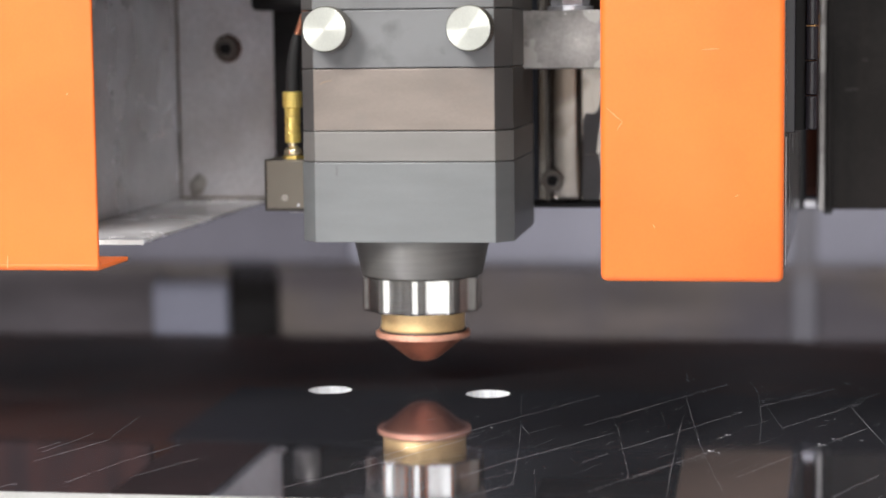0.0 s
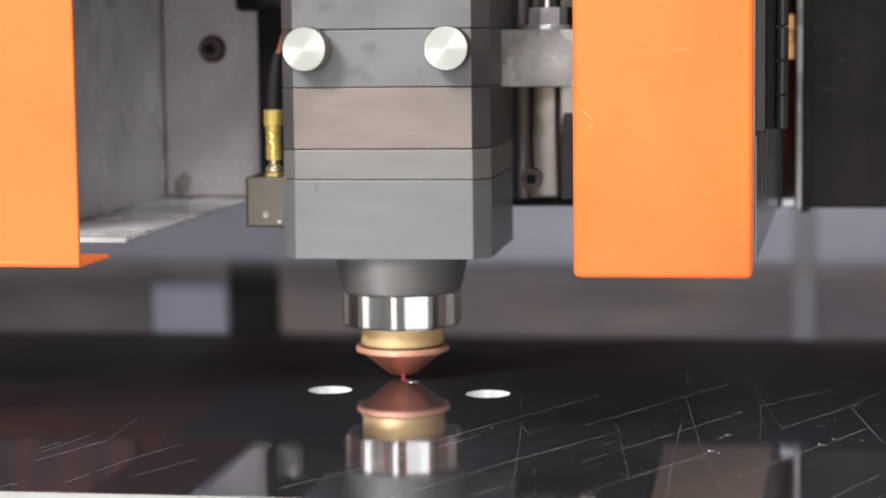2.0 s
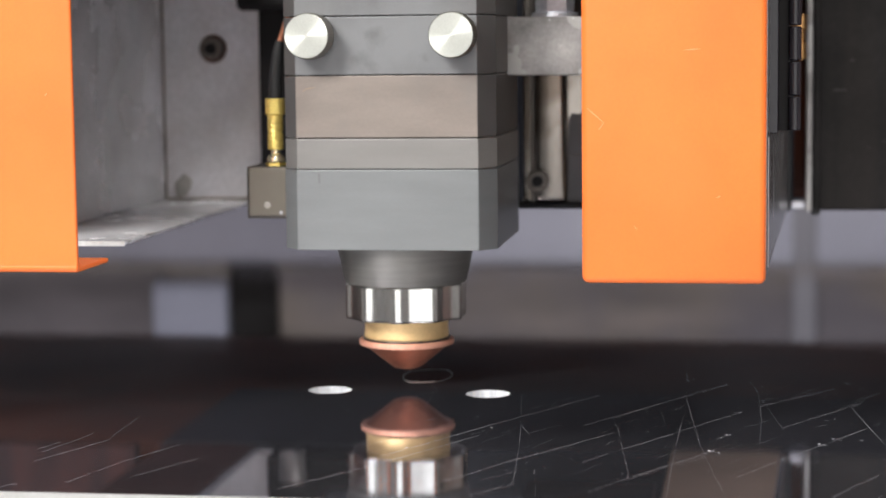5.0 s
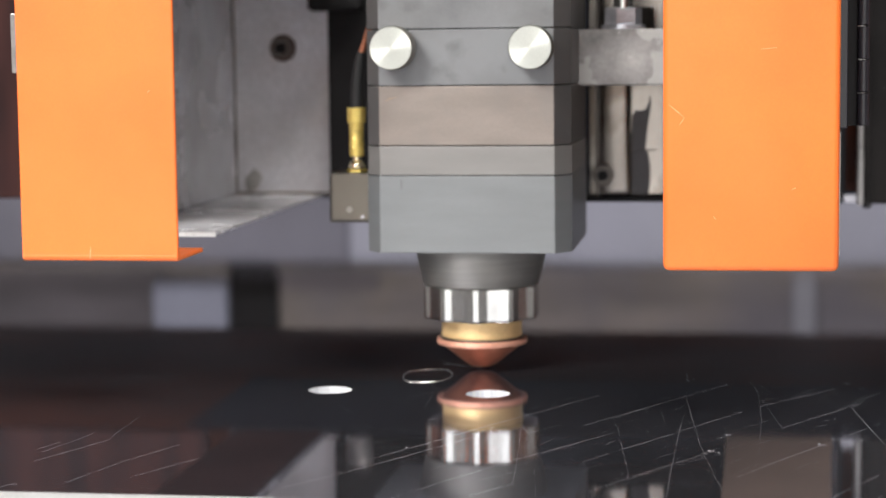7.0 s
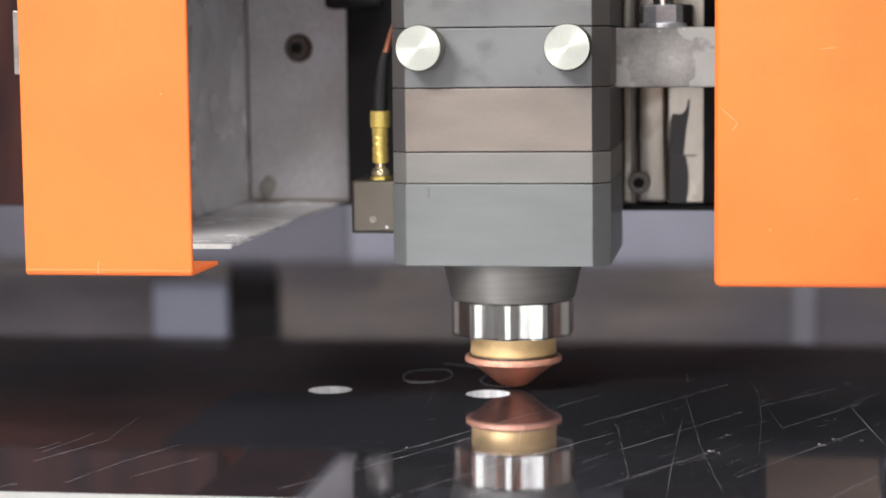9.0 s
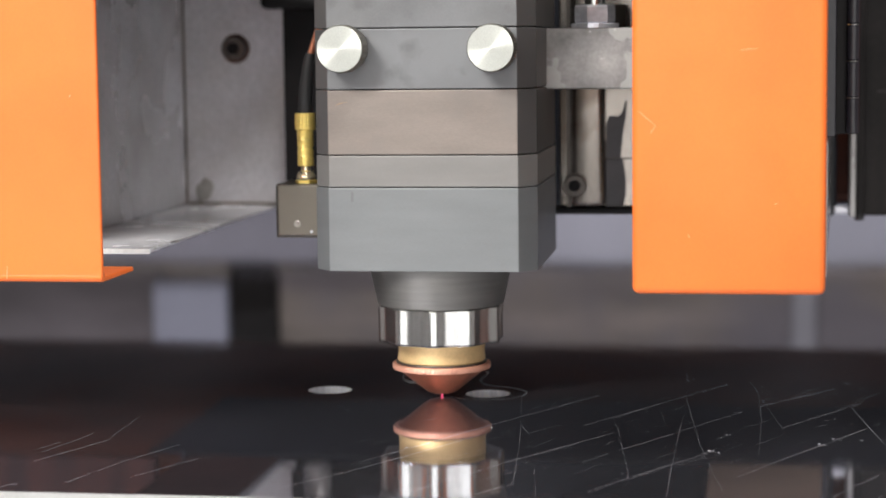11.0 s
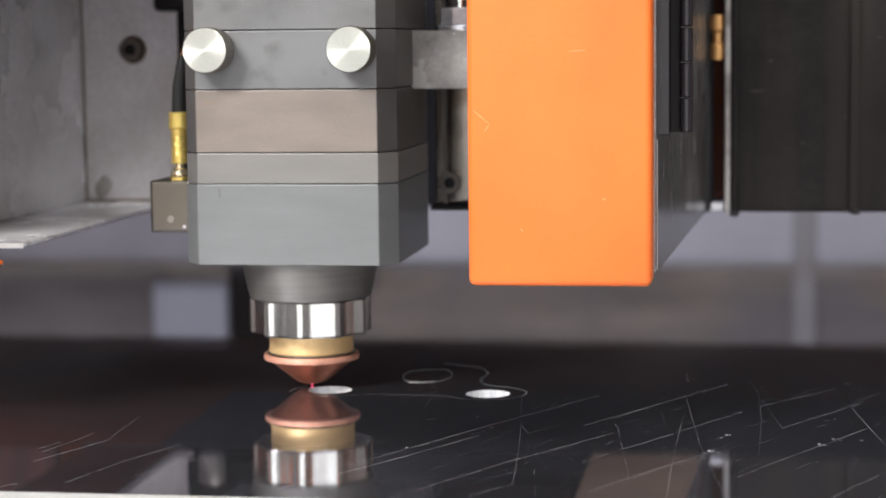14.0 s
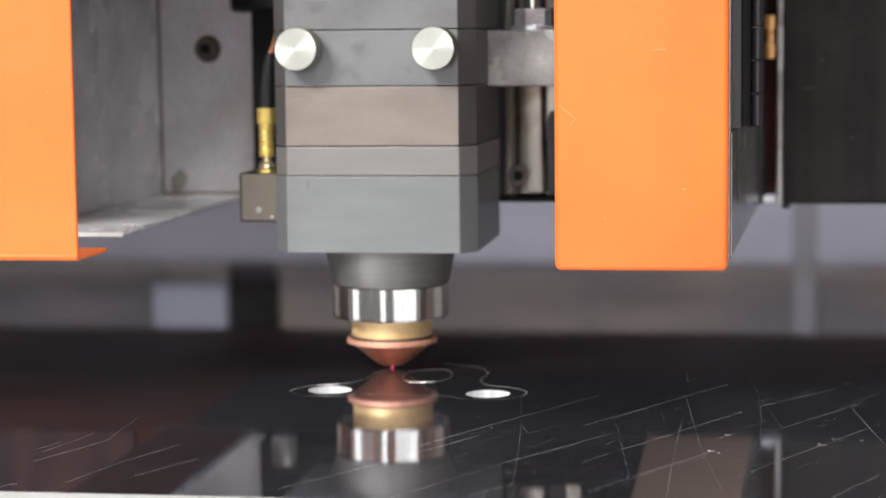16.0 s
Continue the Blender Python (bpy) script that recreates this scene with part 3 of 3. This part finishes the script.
    part("washer", lathe([(7.0, 104.3), (7.0, 105.5), (6.6, 105.7)], 28, Matrix.Translation((42.5, 22, 0))), ZINC, b)
    part("nut", lathe([(5.4, 105.6), (5.9, 106.1), (5.9, 110.4), (5.4, 110.9)], 6, Matrix.Translation((42.5, 22, 0)) @ Matrix.Rotation(radians(12), 4, "Z")), ZINC, b)
    part("lock_nut", lathe([(8.4, 104.4), (8.8, 104.8), (8.8, 111.0), (8.3, 111.4)], 6, Matrix.Translation((43.0, 44, 0)) @ Matrix.Rotation(radians(28), 4, "Z")), BOX_SIDE, b, "dark bronze lock nut")
    part("stud", lathe([(3.0, 110.5), (3.0, 170)], 20, Matrix.Translation((42.5, 22, 0))), CHROME, b, smooth=40)


head()

# ---- scratches on the sheet ----
def scratches():
    """Thin bright scratches, each a broken chain of slivers."""
    long_lines = [(1.2, -119.6, 28.7, -66.5, 0.75), (28.7, -66.5, 53.8, -20.0, 0.3), (3.6, -124.5, 27.2, -81.1, 0.9), (16.8, -153.3, 38.5, -112.1, 0.55), (38.5, -112.1, 61.0, -75.0, 0.75),
                  (53.2, -65.0, 72.0, -31.0, 0.7), (72.0, -31.0, 90.4, 2.1, 0.3), (64.0, -96.2, 77.8, -71.9, 0.7), (77.8, -71.9, 94.4, -41.8, 0.6), (59.9, -143.3, 68.5, -126.7, 0.5), (68.5, -126.7, 87.5, -94.6, 0.7),
                  (99.0, -33.8, 121.1, -2.9, 0.35), (104.5, -64.1, 126.9, -26.1, 0.4), (93.0, -124.3, 105.8, -99.6, 0.6), (105.8, -99.6, 125.4, -63.6, 0.8), (113.3, -143.5, 125.5, -119.2, 0.7), (-10.3, -147.0, 5.6, -121.1, 0.45)]
    cross_lines = [(31.1, -12.6, 36.3, -64.2, 0.35), (36.3, -64.2, 42.3, -137.1, 0.7), (61.5, -61.9, 68.1, -125.5, 0.6), (77.1, 42.9, 78.7, -22.4, 0.25), (78.7, -22.4, 83.9, -89.4, 0.8), (83.9, -89.4, 89.7, -138.1, 0.75),
                   (78.7, -48.2, 77.9, -96.9, 0.7), (77.9, -96.9, 77.7, -147.1, 0.95), (99.0, -32.9, 99.3, -54.4, 0.8), (99.3, -54.4, 98.1, -100.3, 0.65), (96.6, 7.6, 104.5, -64.1, 0.22), (123.8, -31.5, 129.4, -84.4, 0.85),
                   (44.5, -110.2, 48.8, -149.0, 0.3), (72.6, -42.9, 73.5, -54.4, 0.4), (36.1, -65.8, 39.9, -78.4, 0.4), (5.3, -14.9, 7.5, -45.4, 0.5), (56.2, -111.7, 61.6, -101.2, 0.4), (34.0, -149.4, 42.6, -136.5, 0.8)]
    left_lines = [(-76.8, -122.7, -66.5, -95.2, 0.75), (-67.2, -91.5, -68.1, -64.1, 0.65), (-78.5, -112.0, -73.5, -87.6, 0.3), (-81.0, -108.1, -78.2, -99.9, 0.5), (-60.9, -145.7, -54.6, -120.5, 0.6), (-54.6, -120.5, -46.6, -99.1, 0.7),
                  (-74.5, -151.2, -71.6, -147.4, 0.8), (-47.6, -138.3, -37.4, -116.2, 0.25), (85.4, -94.8, 88.9, -97.2, 2.2), (112.9, -83.9, 115.2, -86.4, 1.6), (116.5, -76.4, 118.9, -79.0, 1.4), (98.0, -32.6, 99.9, -32.9, 1.2)]
    rnd = random.Random(7)
    bm = bmesh.new()
    up = Vector((0, 0, 0.004))
    for ax, ay, bx, by, strength in long_lines + cross_lines + left_lines:
        a, b = Vector((ax, ay, 0)), Vector((bx, by, 0))
        d = b - a
        n = Vector((-d.y, d.x, 0)).normalized()
        steps = max(int(d.length / 0.9), 4)
        sag = rnd.uniform(-0.3, 0.3)
        drift = rnd.uniform(0, 50)
        for k in range(steps):
            u, v = k / steps, (k + 1.02) / steps
            swell = 0.75 + 0.8 * noise.noise((drift + u * d.length * 0.12, 0.3, 0.7))
            if rnd.random() < 0.04 or swell < 0.15:
                continue
            p = a + d * u + n * sag * math.sin(math.pi * u)
            q = a + d * v + n * sag * math.sin(math.pi * v)
            w = strength * swell * rnd.uniform(0.013, 0.036) * (3.2 if rnd.random() < 0.06 else 1) * (0.45 + 0.55 * min(1.0, 4 * u, 4 * (1.02 - u)))
            vs = [bm.verts.new(c) for c in (p - n * w + up, q - n * w + up, q + up * 6, p + up * 6, p + n * w + up, q + n * w + up)]
            bm.faces.new((vs[0], vs[1], vs[2], vs[3]))
            bm.faces.new((vs[3], vs[2], vs[5], vs[4]))
    # hairlines, most of them along the direction of the long scratches
    for _ in range(90):
        x, y = 140 - 150 * rnd.random() ** 1.5, rnd.uniform(-150, -5)
        way = rnd.gauss(61, 5) if rnd.random() < 0.75 else rnd.gauss(95, 14)
        d = Vector((math.cos(radians(way)), math.sin(radians(way)), 0)) * rnd.uniform(5, 26)
        n = Vector((-d.y, d.x, 0)).normalized() * rnd.uniform(0.002, 0.0042)
        a = Vector((x, y, 0)) + up
        bm.faces.new([bm.verts.new(c) for c in (a, a + d * 0.5 - n, a + d, a + d * 0.5 + n + up * 2)])
    for _ in range(30):
        x, y = rnd.uniform(15, 130), rnd.uniform(-110, 10)
        a = Vector((x, y, 0.004))
        d = Vector((rnd.choice((-1, 1)) * rnd.uniform(0.3, 1.0), rnd.uniform(-1.5, 1.5), 0)) * rnd.uniform(0.6, 2.4)
        n = Vector((-d.y, d.x, 0)).normalized() * rnd.uniform(0.01, 0.02)
        bm.faces.new([bm.verts.new(c) for c in (a - n, a + d, a + n + Vector((0, 0, 0.02)), a - d * 0.1)])
    for x, y, r in ((90.1, -74.5, 0.3), (91.1, -74.4, 0.22), (86.1, -94.8, 0.45), (113.1, -83.8, 0.35), (116.9, -77.0, 0.3), (29.2, -70.3, 0.22), (61.3, -64.2, 0.2), (78.0, -68.1, 0.22), (11.3, -97.8, 0.25), (12.0, -110.1, 0.25), (-11.7, -62.2, 0.14)):
        bmesh.ops.create_cone(bm, cap_ends=True, segments=6, radius1=r * 0.65, radius2=r * 0.2, depth=0.1, matrix=Matrix.Translation((x, y, 0.05)) @ Matrix.Diagonal((1.6, 0.8, 1, 1)))
    for _ in range(80):
        x, y = rnd.uniform(-75, 135), rnd.uniform(-140, 0)
        if x < 30 and rnd.random() < 0.75:
            continue
        r = rnd.uniform(0.03, 0.1)
        bmesh.ops.create_cone(bm, cap_ends=True, segments=6, radius1=r, radius2=r * 0.4, depth=0.08, matrix=Matrix.Translation((x, y, 0.04)))
    return tagged(part("scratches", bm, SCRATCH, SHEET, "fine bright scratches and specks"), kind="stuff")


scratches()

# ---- the way of the head: seconds, x, y ----
WAY = [
    (0.0, 0.0, 0.0), (0.5, 0.0, 0.0), (1.0, 0.0, 0.0), (1.2, -0.6, -0.4), (1.5, -3.88, -2.5), (2.0, -7.40, 6.5), (2.5, -6.61, 17.0), (3.0, 2.70, 21.1), (3.5, 6.76, 12.7), (4.0, 6.14, 2.0), (4.2, 3.9, -0.9),
    (4.5, -0.6, -2.9), (4.8, -4.0, -2.2), (5.1, -4.0, -2.2), (5.7, 0.6, 32.6), (6.1, 1.2, 33.0), (6.3, 2.9, 32.5), (6.5, 5.79, 30.4), (7.0, 14.53, 24.1), (7.5, 17.42, 14.9), (8.0, 16.81, 5.0), (8.2, 17.0, 1.4),
    (8.5, 19.6, -5.2), (9.0, 28.2, -10.2), (9.5, 32.9, -17.8), (10.0, 29.0, -27.4), (10.3, 22.3, -30.0), (10.5, 17.54, -29.4), (11.0, 9.17, -24.4), (11.5, -1.31, -23.9), (12.0, -12.57, -23.8), (12.5, -20.71, -27.7),
    (13.0, -31.32, -27.2), (13.5, -36.21, -20.0), (14.0, -31.77, -10.8), (14.5, -22.36, -6.2), (15.0, -17.78, 3.6), (15.5, -17.24, 13.4), (16.0, -13.62, 23.1),
]
LIFT = [(0.0, 5.51), (0.2, 5.45), (0.3, 4.6), (0.4, 2.9), (0.5, 0.4), (0.6, 0.0), (4.8, 0.0), (5.1, 5.5), (5.7, 5.5), (6.05, 0.0), (16.0, 0.0)]


def along(t, rows):
    """The place at t on a smooth curve through rows."""
    for i in range(len(rows) - 1):
        if rows[i][0] <= t <= rows[i + 1][0]:
            break
    (t0, *p), (t1, *q) = rows[i], rows[i + 1]
    o, r = rows[max(i - 1, 0)], rows[min(i + 2, len(rows) - 1)]
    h, u = t1 - t0, (t - t0) / (t1 - t0)
    out = []
    for k in range(len(p)):
        ma = (q[k] - o[k + 1]) / max(t1 - o[0], 1e-6) * h
        mb = (r[k + 1] - p[k]) / max(r[0] - t0, 1e-6) * h
        out.append((2 * u**3 - 3 * u**2 + 1) * p[k] + (u**3 - 2 * u**2 + u) * ma + (-2 * u**3 + 3 * u**2) * q[k] + (u**3 - u**2) * mb)
    return out


def straight(t, rows):
    for (t0, a), (t1, b) in zip(rows, rows[1:]):
        if t0 <= t <= t1:
            return a + (b - a) * (t - t0) / (t1 - t0)
    return rows[-1][1]


def kerf(t0, t1):
    """One short length of the fresh cut, which rises as the nozzle passes."""
    bm = bmesh.new()
    pts = [along(t0 + (t1 - t0) * k / 4, WAY) for k in range(5)]
    rows = []
    first = t0 < 5
    for k, (x, y) in enumerate(pts):
        a, b = pts[max(k - 1, 0)], pts[min(k + 1, 4)]
        d = Vector((b[0] - a[0], b[1] - a[1], 0))
        ridge = 0.115 + 0.06 * noise.noise((x * 0.13, y * 0.13, 3.1))
        # widths fitted to how bright each stretch looks from the camera
        if first and y < 0.5 and abs(x + 1) < 4.5:
            ridge = 0.42
        elif not first and y < -22:
            ridge *= 0.25
        n = Vector((-d.y, d.x, 0)).normalized() * ridge if d.length > 0 else Vector((ridge, 0, 0))
        c = Vector((x, y, 0))
        rows.append([bm.verts.new(v) for v in (c - n, c - n * 0.5 + Vector((0, 0, ridge * 0.6)), c + n * 0.5 + Vector((0, 0, ridge * 0.6)), c + n)])
    for a, b in zip(rows, rows[1:]):
        for i in range(3):
            bm.faces.new((a[i], b[i], b[i + 1], a[i + 1]))
    return part("kerf_edge", bm, KERF, SHEET)


CUTS = []
for start, end in ((1.3, 4.8), (6.1, 16.0)):
    count = round((end - start) / 0.15)
    for k in range(count):
        t0, t1 = start + (end - start) * k / count, start + (end - start) * (k + 1) / count
        CUTS.append((t1, kerf(t0, min(t1 + 0.01, end))))


def motions():
    times = [k / 10 for k in range(161)]
    spots = [(t, *along(t, WAY), straight(t, LIFT)) for t in times]
    walk(HEAD, [(t, pose(x * MM, y * MM, z * MM)) for t, x, y, z in spots])
    walk(CARRIAGE, [(t, pose(x * MM, y * MM, 0)) for t, x, y, z in spots])
    walk(GANTRY, [(t, pose(0, y * MM, 0)) for t, x, y, z in spots])
    shown = [(0.0, 1.2), (1.1, 1.2), (1.3, 0.0), (2.8, 0.0), (3.0, 1.2), (9.2, 1.2), (9.4, 0.0), (16.0, 0.0)]
    walk(PILOT, [(t, pose(0, 0, z * MM)) for t, z in shown])
    for t, ob in CUTS:
        rows = [(0.0, pose(0, 0, -1.2 * MM)), (max(t - 0.07, 0.1), pose(0, 0, -1.2 * MM)), (min(t, 15.97), pose(0, 0, 0)), (16.0, pose(0, 0, 0))]
        walk(ob, rows)


motions()
